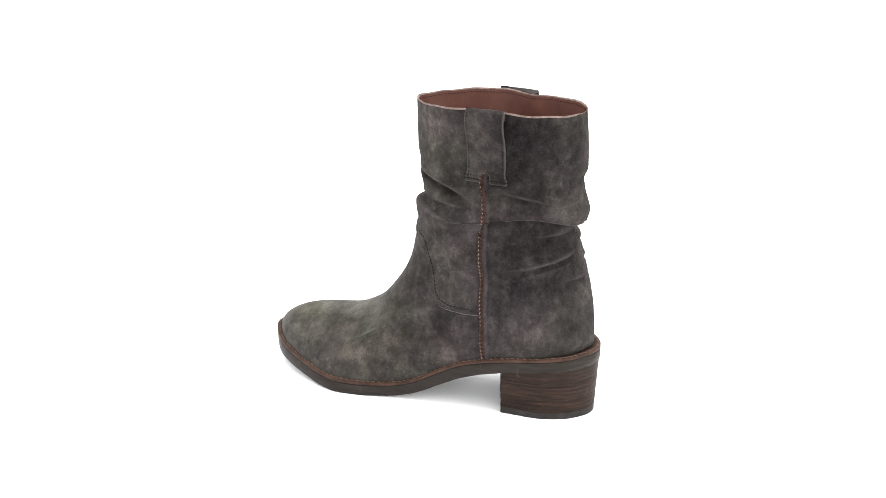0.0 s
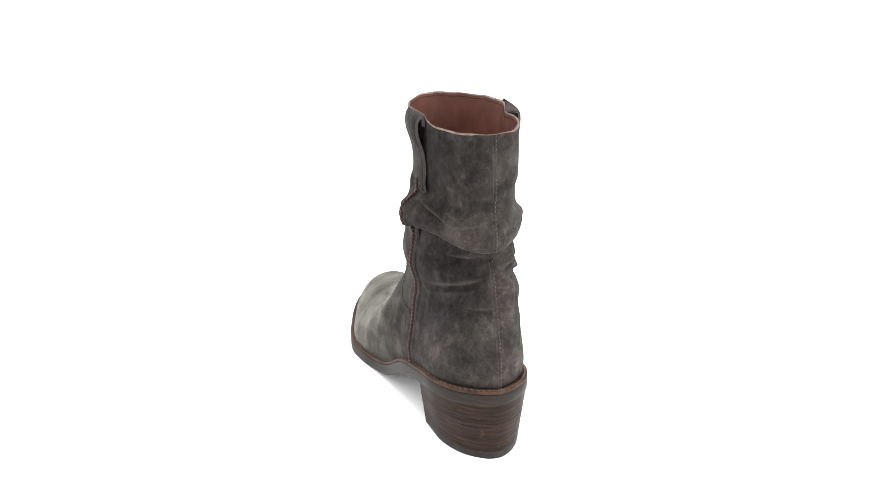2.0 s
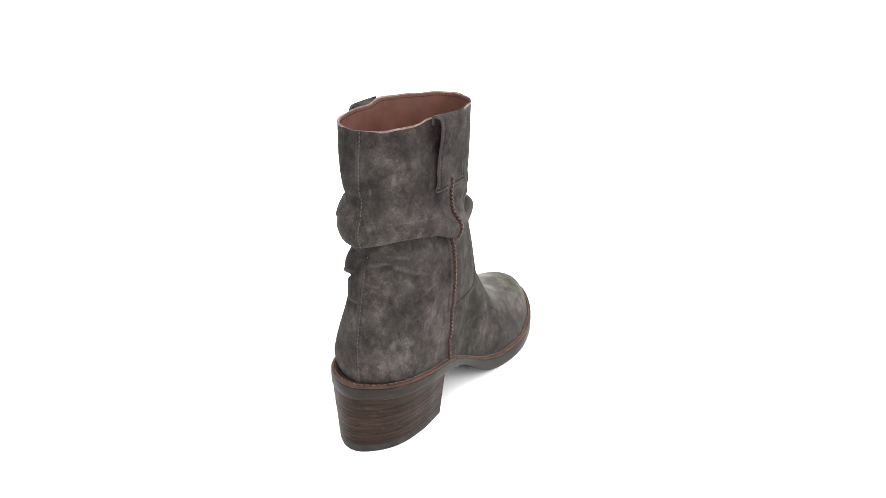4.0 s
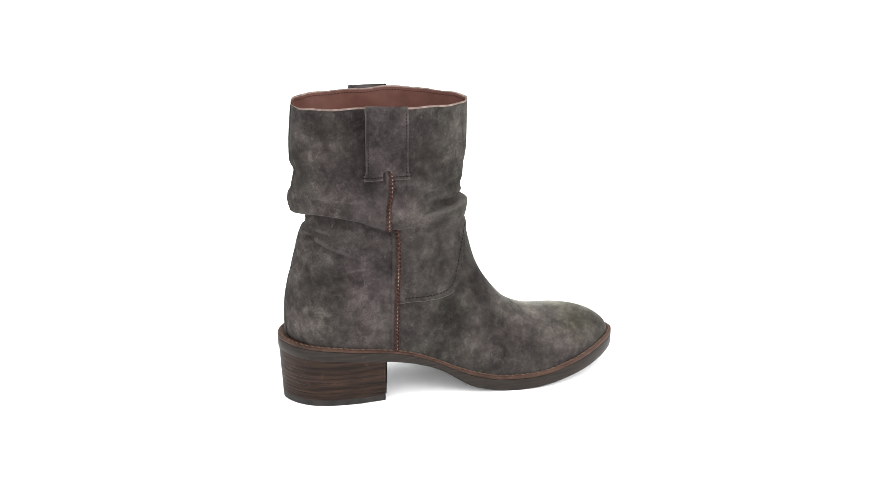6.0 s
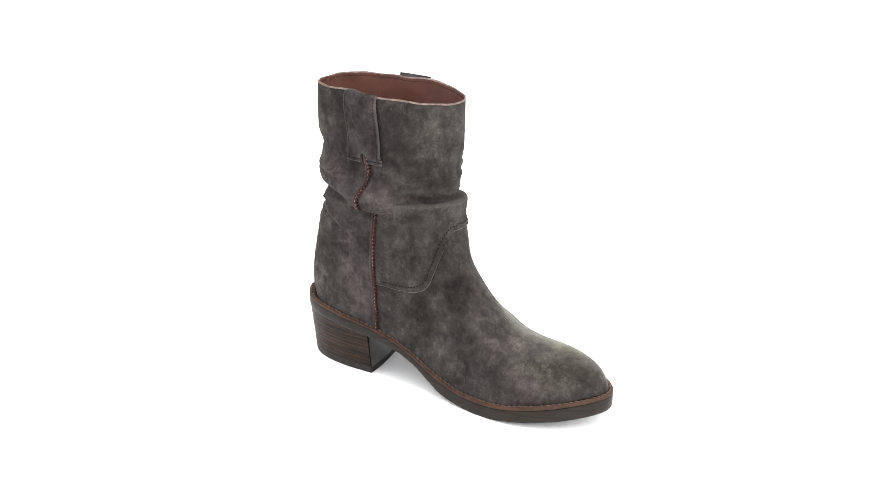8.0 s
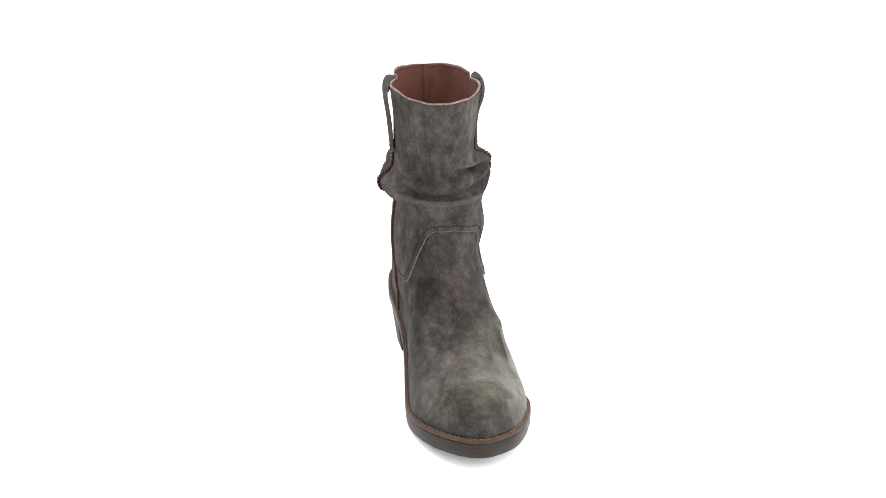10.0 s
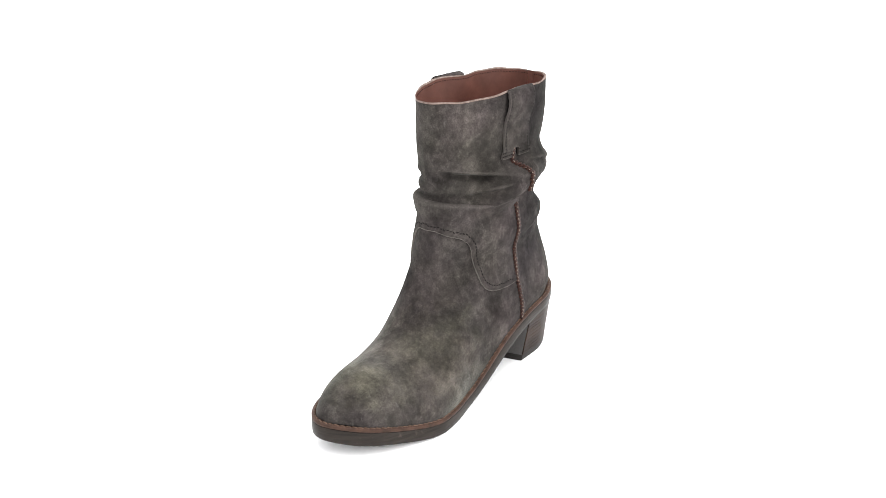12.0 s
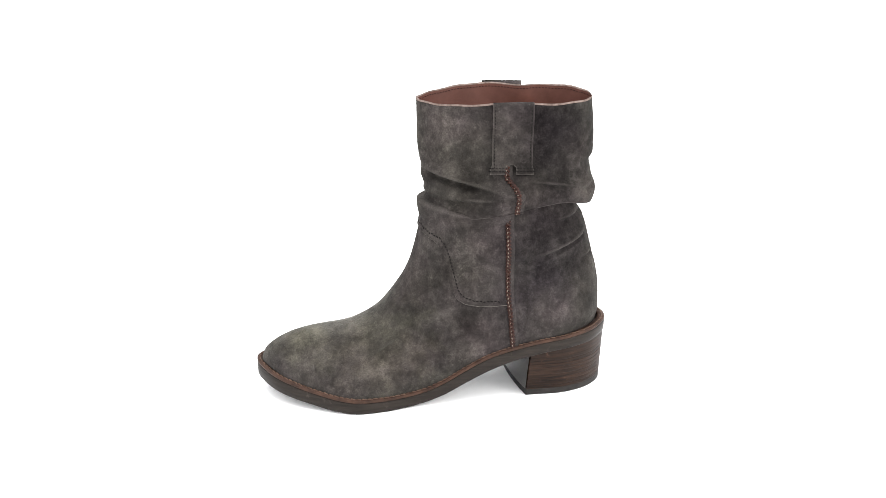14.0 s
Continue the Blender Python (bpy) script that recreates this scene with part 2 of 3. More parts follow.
# the outer side's arch is lower and reaches further back
WELT_LEFT = Curve([-0.134, -0.1, -0.06, -0.04, -0.02, 0.0, 0.015, 0.03, 0.045, 0.06, 0.075, 0.09, 0.105, 0.126, 0.142, 0.158],
                  [0.0585, 0.0560, 0.0496, 0.0440, 0.0335, 0.0215, 0.0155, 0.0130, 0.0124, 0.0126, 0.0136, 0.0156, 0.0186, 0.0232, 0.0268, 0.0302])
SOLE_LEFT = Curve([-0.134, -0.1, -0.06, -0.04, -0.02, 0.0, 0.015, 0.03, 0.045, 0.06, 0.075, 0.09, 0.11, 0.13, 0.145, 0.158],
                  [0.0465, 0.0445, 0.0370, 0.0300, 0.0195, 0.0085, 0.0035, 0.0010, 0.0002, 0.0, 0.0006, 0.0024, 0.0060, 0.0092, 0.0122, 0.0155])


def edge_heights(x, y):
    """The sole's lower edge and the welt's top over a place of the plan."""
    w = step(-0.03, 0.045, y)
    return SOLE_Z(x) * (1 - w) + SOLE_LEFT(x) * w, WELT_Z(x) * (1 - w) + WELT_LEFT(x) * w


# the line over the toe and the instep, by the way along it
RIDGE_X = Curve([0, 0.03, 0.06, 0.1, 0.15, 0.21, 0.3, 0.4, 0.52, 0.62, 0.79, 1], [0.1515, 0.1507, 0.1488, 0.1440, 0.1355, 0.1245, 0.106, 0.083, 0.0575, 0.043, 0.028, 0.0170])
RIDGE_Z = Curve([0, 0.03, 0.06, 0.1, 0.15, 0.21, 0.3, 0.4, 0.52, 0.62, 0.79, 1], [0.0290, 0.0325, 0.0365, 0.0412, 0.0466, 0.0510, 0.0548, 0.0572, 0.0685, 0.0838, 0.109, 0.150])
HEEL_RISE = Curve([0, 0.2, 0.4, 0.52, 0.65, 0.8, 1], [0.0565, 0.0620, 0.0700, 0.0800, 0.0970, 0.1190, 0.1565])
BACK_X = Curve([0.055, 0.065, 0.085, 0.105, 0.126, 0.16], [-0.1312, -0.1322, -0.1315, -0.1280, -0.1222, -0.1135])
SIDE_L = Curve([0.04, 0.08, 0.097, 0.115, 0.134, 0.147, 0.17], [0.0415, 0.0398, 0.0378, 0.0356, 0.0398, 0.0380, 0.0345])
SIDE_R = Curve([0.04, 0.066, 0.09, 0.11, 0.13, 0.147, 0.17], [0.0410, 0.0393, 0.0356, 0.0350, 0.0345, 0.0330, 0.033])
_s = np.linspace(0, 1, 400)
TOP_X, TOP_Z = RIDGE_X(_s)[::-1], RIDGE_Z(_s)[::-1]
N = 176
PHI = np.linspace(0, 2 * math.pi, N, endpoint=False)


def outline(phi, inset=0.0):
    """The sole's edge at the angles phi (0 at the toe, a quarter turn at the left side)."""
    u = (1 + np.cos(phi)) / 2
    x = HEEL_X + (TOE_X - HEEL_X) * u
    y = np.where(np.sin(phi) >= 0, LEFT(u), RIGHT(u))
    if inset:
        dx, dy = np.roll(x, -1) - np.roll(x, 1), np.roll(y, -1) - np.roll(y, 1)
        n = np.hypot(dx, dy)
        x, y = x - inset * dy / n, y + inset * dx / n
    return x, y


def wrinkles(phi, z):
    """Shallow creases of the leg, outward in metres: angle, height, rise per radian, depth, half height, half angle."""
    out = np.zeros_like(phi)
    for a, h, rise, depth, hh, ha in CREASES:
        d = (phi - a + math.pi) % (2 * math.pi) - math.pi
        t = (z - h - rise * d) / hh
        out += depth * (np.exp(-t * t) - 0.55 * np.exp(-((t - 1.5) ** 2))) * np.exp(-((d / ha) ** 2))
    return out


CREASES = ((2.4, 0.1295, 0.016, -0.0040, 0.0024, 0.45), (2.5, 0.140, -0.004, 0.0026, 0.0055, 0.4), (4.0, 0.1355, -0.023, -0.0034, 0.0028, 0.42),
           (3.9, 0.124, -0.012, 0.0016, 0.0055, 0.45), (3.5, 0.146, 0.006, -0.0026, 0.0022, 0.3), (2.9, 0.116, 0.004, -0.0022, 0.0020, 0.3), (4.2, 0.106, 0.016, 0.0008, 0.005, 0.5),
           (2.72, 0.1520, 0.006, -0.0036, 0.0026, 0.32), (3.75, 0.1500, -0.010, -0.0020, 0.0018, 0.3), (4.35, 0.1180, 0.014, -0.0016, 0.0018, 0.22), (3.3, 0.1300, -0.008, -0.0014, 0.0022, 0.3),
           (0.95, 0.1840, -0.011, -0.0064, 0.0030, 0.52), (0.35, 0.190, 0.010, 0.0012, 0.006, 0.6), (5.5, 0.181, 0.010, -0.0024, 0.0032, 0.5),
           (5.9, 0.175, -0.006, 0.0016, 0.004, 0.5), (2.1, 0.1840, -0.0125, -0.0028, 0.0021, 0.35), (4.1, 0.1765, -0.003, -0.0030, 0.0024, 0.42),
           (3.14, 0.198, 0.0, -0.0018, 0.0040, 0.5), (1.2, 0.172, 0.010, -0.0028, 0.0022, 0.35), (3.9, 0.205, 0.012, -0.0012, 0.006, 0.5), (2.75, 0.1790, 0.008, -0.0022, 0.0024, 0.3))


def foot(tau, phi):
    """Points of the lower boot: tau 0 at the welt, 1 under the fold."""
    u = (1 + np.cos(phi)) / 2
    left = np.sin(phi) >= 0
    xf, zf, zb = float(RIDGE_X(tau)), float(RIDGE_Z(tau)), float(HEEL_RISE(tau))
    xb = float(BACK_X(zb))
    x = xb + (xf - xb) * u
    near = step(0.0, 0.3, u)
    su = np.clip((x - HEEL_X) / (TOE_X - HEEL_X), 0, 1) * near + u * (1 - near)
    mid = 0.016 * step(0.0, 0.14, x) - 0.001 - 0.0075 * (1 - u) ** 3
    # the upper closes round the toe a little inside the sole's edge
    tip = np.clip((x - 0.09) / (float(RIDGE_X(0)) + 0.0004 - 0.09), 0, 1)
    su = np.where(x > 0.09, ((0.09 - HEEL_X) + (TOE_X - 0.09) * tip) / (TOE_X - HEEL_X), su)
    inset = 0.0032 * (1 - tip ** 3)
    edge = np.where(left, np.maximum(LEFT(su) - inset, mid), np.minimum(RIGHT(su) + inset, mid))
    low = edge_heights(x, edge)[1] - 0.001
    away = np.minimum(phi % TURN, TURN - phi % TURN)
    rise = step(0, 0.22, tau)
    z = low + (zb + (zf - zb) * u ** 1.2 - low) * (rise + (1 - rise) * np.exp(-((away / 0.4) ** 2)))
    top = np.interp(x, TOP_X, TOP_Z)
    cap = low + (top - low) * (1 - 0.42 * (away / 0.62) ** 2 / (1 + (away / 0.62) ** 6) ** (1 / 3))
    over = 0.002 * np.logaddexp(0, (z - cap) / 0.002)
    z = z - over * (1 - np.exp(-((away / 0.16) ** 2))) * float(step(0.62, 0.40, tau)) * step(-0.01, 0.06, x)
    z = np.maximum(z, low)
    # dome of the forefoot under the ridge
    h = np.clip((z - low) / np.maximum(top - low, 1e-4), 0, 1)
    swing = step(0.115, 0.03, x)
    full = 1 + np.where(left, 0.62, 0.0) * h * (1 - h) * step(0.085, 0.03, x)
    dome = mid + (edge - mid) * full * np.sqrt(np.maximum(1 - h ** np.where(left, 1.9 - 0.6 * swing, 1.6 + 0.5 * swing), 0))
    # round slice of the leg
    w = np.where(left, SIDE_L(z), -SIDE_R(z))
    oval = -0.001 - 0.0075 * (1 - u) ** 2.5 + w * np.sqrt(np.maximum(1 - np.abs(2 * u ** np.where(left, 1.01, 1.0 - 0.12 * step(0.4, 0.7, u)) - 1) ** 2.3, 0))
    y = dome + (oval - dome) * step(0.3, 0.85, tau)
    c = wrinkles(phi, z) * step(0.45, 0.7, tau)
    c = c - 0.0052 * np.exp(-(((z - FOLD_Z(phi)) / 0.0075) ** 2)) * step(1.2, 1.7, away) * step(0.6, 0.8, tau)
    return np.stack([x + c * np.cos(phi), y + c * np.sin(phi), z], -1)


# the leg above the fold
LEG_B = Curve([0.15, 0.165, 0.18, 0.197, 0.213, 0.25], [-0.1160, -0.1185, -0.1200, -0.1200, -0.1218, -0.1190])
LEG_F = Curve([0.15, 0.165, 0.176, 0.19, 0.214, 0.25], [0.0175, 0.0165, 0.015, 0.0165, 0.0193, 0.0195])
LEG_L = Curve([0.15, 0.17, 0.196, 0.23, 0.255], [0.0372, 0.0366, 0.0317, 0.0332, 0.0350])
LEG_R = Curve([0.15, 0.17, 0.196, 0.23, 0.255], [0.0350, 0.0352, 0.0345, 0.0345, 0.0355])
# the fold over the back half, by angle: its lower lip, how far it stands out, how high it swells above the lip
FOLD_Z = Curve([0, 0.9, 1.3, 1.5, 1.82, 2.19, 2.8, 3.14, 3.5, 3.91, 4.38, 4.65, 4.9, 5.3, TURN],
               [0.157, 0.157, 0.161, 0.1645, 0.169, 0.1705, 0.1645, 0.1625, 0.1645, 0.1665, 0.1635, 0.157, 0.1555, 0.157, 0.157])
FOLD_OUT = Curve([0, 0.9, 1.25, 1.5, 1.72, 1.98, 2.25, 2.8, 3.14, 3.6, 4.1, 4.42, 4.66, 4.95, 5.4, TURN],
                 [-0.001, -0.001, 0.008, 0.0122, 0.0130, 0.0074, 0.0046, 0.0056, 0.0052, 0.0036, 0.0052, 0.0085, 0.0120, 0.008, -0.001, -0.001])
BULGE_Z = Curve([0, 1.2, 1.65, 2.2, 3.14, 4.1, 4.66, 5.2, TURN], [0.009, 0.010, 0.0140, 0.012, 0.010, 0.010, 0.008, 0.009, 0.009])
# how fast it falls back above
FALL_Z = Curve([0, 1.2, 1.65, 2.2, 3.14, 4.1, 4.66, 5.2, TURN], [0.012, 0.012, 0.0085, 0.011, 0.010, 0.011, 0.010, 0.012, 0.012])
RIM_LINE = Curve([0, 0.8, 1.57, 2.3, 3.14, 4.0, 4.71, 5.5, TURN], [0.2475, 0.2490, 0.2510, 0.2505, 0.2500, 0.2505, 0.2512, 0.2490, 0.2475])


def rim_height(phi):
    """The rim's height: cut by hand, so it wavers a little."""
    return RIM_LINE(phi) + 0.0004 * np.sin(5 * phi + 0.8) + 0.00025 * np.sin(13 * phi + 2.0)


def oval(phi, z, out=0.0):
    u = (1 + np.cos(phi)) / 2
    xb, xf = LEG_B(z), LEG_F(z)
    x = xb + (xf - xb) * u
    w = np.where(np.sin(phi) >= 0, LEG_L(z), -LEG_R(z))
    boxy = step(0.19, 0.235, z)
    y = -0.0012 - 0.0015 * (1 - u) ** 2.5 + w * np.maximum(1 - np.abs(2 * u - 1) ** (2.2 + 0.65 * boxy * (1 - 0.5 * u)), 0) ** (0.5 - 0.05 * boxy * (1 - 1.6 * u))
    # the tabs draw the rim in, and it stands out in front of and behind them
    turn = phi % TURN
    tug = -0.0032 * np.exp(-((turn - 1.68) / 0.17) ** 2) + 0.0012 * np.exp(-((turn - 1.28) / 0.16) ** 2) + 0.0006 * np.exp(-((turn - 2.15) / 0.2) ** 2)
    tug = tug - 0.0048 * np.exp(-((turn - 4.46) / 0.19) ** 2) + 0.0022 * np.exp(-((turn - 4.93) / 0.15) ** 2) - 0.0008 * np.exp(-((turn - 4.0) / 0.25) ** 2)
    out = out + tug * step(0.212, 0.249, z)
    nx, ny = np.cos(phi) * 0.55, np.sin(phi)
    n = np.hypot(nx, ny)
    return np.stack([x + out * nx / n, y + out * ny / n, z + 0 * x], -1)


def leg(v, phi, thick=0.0):
    """Points of the leg: v 0 in the tuck of the fold, 0.1 at its lower lip, 1 at the rim."""
    fz, fo, bz, rim = FOLD_Z(phi), FOLD_OUT(phi), BULGE_Z(phi), rim_height(phi)
    if v < 0.1:
        s = v / 0.1
        return oval(phi, fz + 0.005 * (1 - s) ** 2, -0.004 + (fo + 0.001) * math.sin(s * math.pi / 2) + 0.0)
    s = (v - 0.1) / 0.9
    z = fz + (rim - fz) * s
    t = (z - fz) / bz
    swell = np.where(t < 1, 1 - 0.32 * (1 - np.clip(t, 0, 1)) ** 2.2, np.exp(-np.abs((t - 1) * bz / FALL_Z(phi)) ** 2.4))
    c = wrinkles(phi, z) * step(0.0, 0.2, s) * (1 - step(0.5, 0.7, s))
    ahead = np.minimum(phi % TURN, TURN - phi % TURN)
    c = c - 0.0032 * np.exp(-(((z - 0.1685) / 0.0035) ** 2)) * step(1.5, 1.1, ahead)
    wave = 0.0008 * np.sin(5 * phi + 1.3) * s
    return oval(phi, z, fo * swell + c + wave - thick)


# ---- studio ----
bm = bmesh.new()
prof = [(-6.0, 0.0)] + [(3.6 + 1.2 * math.sin(a), 1.2 - 1.2 * math.cos(a)) for a in np.linspace(0, math.pi / 2, 14)] + [(4.8, 3.4)]
grid(bm, [[(x, y, z) for x in np.linspace(-8, 8, 9)] for y, z in prof])
floor = part("floor", bm, PAPER)
tagged(floor, "seamless white paper sweep under the boot", "floor", kind="structure")

# ---- the boot ----
boot = new("boot")
tagged(boot, "grey-brown suede slouch ankle boot with stacked heel, turning on white paper", "boot")


def lower_upper():
    bm = bmesh.new()
    taus = np.concatenate([np.linspace(0, 0.2, 16)[:-1], np.linspace(0.2, 0.62, 25)[:-1], np.linspace(0.62, 1.0, 44)])
    rows = [foot(t, PHI) for t in taus]
    top = rows[-1].copy()
    top[:, 2] = FOLD_Z(PHI) + 0.001
    tuck = 0.0052 * step(1.2, 1.7, np.minimum(PHI, TURN - PHI))
    top[:, 0] -= tuck * np.cos(PHI)
    top[:, 1] -= tuck * np.sin(PHI)
    inner = top * np.array([0.985, 0.97, 1]) + np.array([-0.0007, 0, 0.006])
    grid(bm, [[tuple(p) for p in r] for r in rows + [top, inner]], closed=True)
    part("vamp", bm, SUEDE, boot, "grey-brown brushed suede vamp and quarters")


def shaft():
    bm = bmesh.new()
    vs = np.concatenate([np.linspace(0, 0.1, 8)[:-1], np.linspace(0.1, 0.45, 52)[:-1], np.linspace(0.45, 1, 24)])
    grid(bm, [[tuple(p) for p in leg(v, PHI)] for v in vs], closed=True)
    part("shaft", bm, SUEDE, boot, "slouched grey-brown suede shaft with a deep fold")


def lining():
    bm = bmesh.new()
    rows = [[tuple(p) for p in oval(PHI, rim_height(PHI) * (1 - s) + 0.166 * s - 0.0006, -0.0009 - 0.0120 * s)] for s in np.linspace(0, 1, 26)]
    vs = grid(bm, rows, closed=True)
    bm.faces.new(vs[-1])
    part("lining", bm, LINING, boot, "red-brown smooth leather lining")
    bm = bmesh.new()
    a, c = leg(1.0, PHI), oval(PHI, rim_height(PHI) - 0.0006, -0.0009)
    lift = np.array([0, 0, 0.0005])
    grid(bm, [[tuple(p) for p in q] for q in (a + lift * -2 + (a - c) * 0.04, a + lift, c + lift, c - lift * 2)], closed=True)
    line = oval(np.linspace(0, TURN, 600, endpoint=False), rim_height(np.linspace(0, TURN, 600, endpoint=False)) - 0.0026, -0.0013)
    stitches("rim_stitching", line, boot, RIM_THREAD, 0.0026, 0.0018, 0.00034, closed=True)
    part("rim", bm, EDGE, boot, "pale raw-cut rim edge")
    # the lining's own back seam
    bm = bmesh.new()
    rows = []
    for q in np.linspace(0.0, 0.8, 20):
        a = oval(np.linspace(math.pi - 0.075, math.pi + 0.075, 7), rim_height(math.pi) * (1 - q) + 0.166 * q + 0.0004, -0.0010 - 0.0120 * q)
        a[:, 0] += np.array([-0.0004, 0.0006, 0.0010, 0.0003, 0.0010, 0.0006, -0.0004])
        rows.append([tuple(p) for p in a])
    grid(bm, rows)
    part("lining_seam", bm, LINING, boot, "taped back seam inside the lining")


def sole():
    bm = bmesh.new()
    rows = []
    for inset, f in ((0.004, 0.0), (0.0009, 0.0), (0.0002, 0.06), (0.0, 0.3), (0.0, 0.72), (0.0006, 0.8)):
        x, y = outline(PHI, inset)
        lo, hi = edge_heights(x, y)
        rows.append(list(zip(x, y, lo + (hi - lo) * f)))
    vs = grid(bm, rows, closed=True)
    for ring, flip in ((vs[0], 1), (vs[-1], 0)):
        for i in range(N // 2):
            j, k = (N - i) % N, (N - i - 1) % N
            quad = [ring[i], ring[i + 1], ring[k], ring[j]]
            quad = list(dict.fromkeys(quad))
            if len(quad) > 2:
                bm.faces.new(quad)
    outsole = part("outsole", bm, OUTSOLE, boot, "dark brown leather outsole")
    bm = bmesh.new()
    rows = []
    for inset, f in ((0.0012, 0.78), (0.0001, 0.82), (0.0001, 0.95), (0.0008, 1.0), (0.006, 1.0), (0.006, 0.8)):
        x, y = outline(PHI, inset)
        lo, hi = edge_heights(x, y)
        rows.append(list(zip(x, y, lo + (hi - lo) * f)))
    grid(bm, rows, closed=True)
    welt = part("welt", bm, WELT, boot, "red-brown leather welt")
    # stitches along the welt
    x, y = outline(np.linspace(0, TURN, 2400, endpoint=False), 0.0025)
    pts = np.stack([x, y, edge_heights(x, y)[1] + 0.0001], -1)
    stitches("welt_stitching", pts, welt, THREAD, 0.0046, 0.0044, 0.00062, lean=0.24, closed=True)


def resample(pts, pitch, closed=False):
    if closed:
        pts = np.vstack([pts, pts[:1]])
    d = np.concatenate([[0], np.cumsum(np.linalg.norm(np.diff(pts, axis=0), axis=1))])
    n = max(2, int(d[-1] / pitch))
    at = np.linspace(0, d[-1], n + 1)
    if closed:
        at = at[:-1]
    p = np.stack([np.interp(at, d, pts[:, k]) for k in range(3)], -1)
    q = np.stack([np.interp(np.clip(at + 1e-4, 0, d[-1]), d, pts[:, k]) - np.interp(np.clip(at - 1e-4, 0, d[-1]), d, pts[:, k]) for k in range(3)], -1)
    return p, q / np.linalg.norm(q, axis=1)[:, None]


def stitches(name, pts, parent, mat, pitch, length, radius, lean=0.0, closed=False):
    """Rows of single thread stitches lying along a line."""
    bm = bmesh.new()
    ps, ts = resample(np.array(pts), pitch, closed)
    for p, t in zip(ps, ts):
        t = Vector(t)
        side = t.cross(Vector((0, 0, 1)))
        side = side.normalized() if side.length > 0.1 else t.cross(Vector((1, 0, 0))).normalized()
        t = (t + side * lean).normalized()
        side = t.cross(Vector((0, 0, 1))) if abs(t.z) < 0.9 else t.cross(Vector((1, 0, 0)))
        side.normalize()
        up = side.cross(t)
        rings = []
        for s, r in ((-0.5, 0.35), (-0.3, 0.95), (0.3, 0.95), (0.5, 0.35)):
            c = Vector(p) + t * (s * length)
            rings.append([tuple(c + (side * math.cos(a) + up * math.sin(a)) * radius * r) for a in np.linspace(0, TURN, 6, endpoint=False)])
        vs = grid(bm, rings, closed=True)
        bm.faces.new(vs[0])
        bm.faces.new(vs[-1])
    ob = part(name, bm, mat, parent)
    tagged(ob, kind="stuff")
    return ob


def heel():
    holder = new("heel")
    holder.parent = boot
    tagged(holder, "stacked brown leather block heel")
    ox, oy = outline(np.linspace(0, TURN, 1600, endpoint=False), 0.0007)

    def front(y):
        return -0.0622 - 0.255 * y + 0.0030 * (1 - ((y + 0.002) / 0.036) ** 2)

    def ring(z, inset):
        """The heel's cross-section at a height: the sole's back end, tapered down and cut by the breast."""
        f = max(0.0, 1 - z / 0.046)
        x = ox + (0.0018 * f + inset) * step(-0.09, -0.13, ox)
        y = -0.003 + (oy + 0.003) * (1 - 0.18 * f - inset * 25)
        keep = x < front(y) - inset
        p = np.stack([x, y, 0 * x], -1)[keep]
        k = int(np.argmax(np.linalg.norm(np.diff(p, axis=0), axis=1))) + 1
        p = np.roll(p, -k, axis=0) if np.linalg.norm(p[k] - p[k - 1]) > 0.01 else p
        d = np.concatenate([[0], np.cumsum(np.linalg.norm(np.diff(p, axis=0), axis=1))])
        at = np.linspace(0, d[-1], 70)
        pts = [(float(np.interp(q, d, p[:, 0])), float(np.interp(q, d, p[:, 1]))) for q in at]
        for y in np.linspace(pts[-1][1], pts[0][1], 14)[1:-1]:
            pts.append((float(front(y) - inset), float(y)))
        return pts

    def slab(name, z0, z1, extra, mat, label=""):
        bm = bmesh.new()
        rows = []
        for f, inset in ((0.0, 0.00024), (0.14, 0.00004), (0.5, 0.0), (0.86, 0.00004), (1.0, 0.00024)):
            rows.append([])
            for x, y in ring(z0 + (z1 - z0) * f, inset + extra):
                rows[-1].append((x, y, z0 + (z1 - z0) * f))
        vs = grid(bm, rows, closed=True)
        bm.faces.new(vs[0])
        bm.faces.new(vs[-1])
        ob = part(name, bm, mat, holder, label, smooth=False)
        return ob

    slab("top_lift", 0.0, 0.0058, 0.0, RUBBER, "dark rubber top lift")
    rng = random.Random(4)
    z = 0.0058
    while z < 0.0350:
        h = 0.0036 + rng.uniform(-0.0004, 0.0004)
        slab("lift", z, z + h, rng.uniform(0.0, 0.00018), STACK)
        z += h
    # the seat piece fills up to the curved sole
    bm = bmesh.new()
    a = ring(z, 0.0)
    rows = [[(x, y, z) for x, y in a], [(x, y, max(z + 0.0005, float(edge_heights(x, y)[0]) + 0.0015)) for x, y in ring(0.044, 0.0)]]
    vs = grid(bm, rows, closed=True)
    bm.faces.new(vs[0])
    bm.faces.new(vs[-1])
    part("seat_lift", bm, STACK, holder, smooth=False)
    # the smooth breast cover
    bm = bmesh.new()
    rows = []
    for s in np.linspace(0, 1, 8):
        z = 0.0062 + (0.0385 - 0.0062) * s
        q = ring(z, 0.0)
        rows.append([(float(front(y)) + 0.0006, float(y), z) for y in np.linspace(q[69][1] * 0.985, q[0][1] * 0.985, 16)])
    grid(bm, rows)
    part("breast_cover", bm, GLOSS, holder, "smooth polished leather heel breast")


PANEL = Curve([-0.06, -0.030, -0.018, -0.010, -0.004, -0.001, 0.002, 0.005, 0.009, 0.014, 0.02], [0.090, 0.0895, 0.090, 0.0925, 0.098, 0.108, 0.120, 0.131, 0.138, 0.1415, 0.1425])
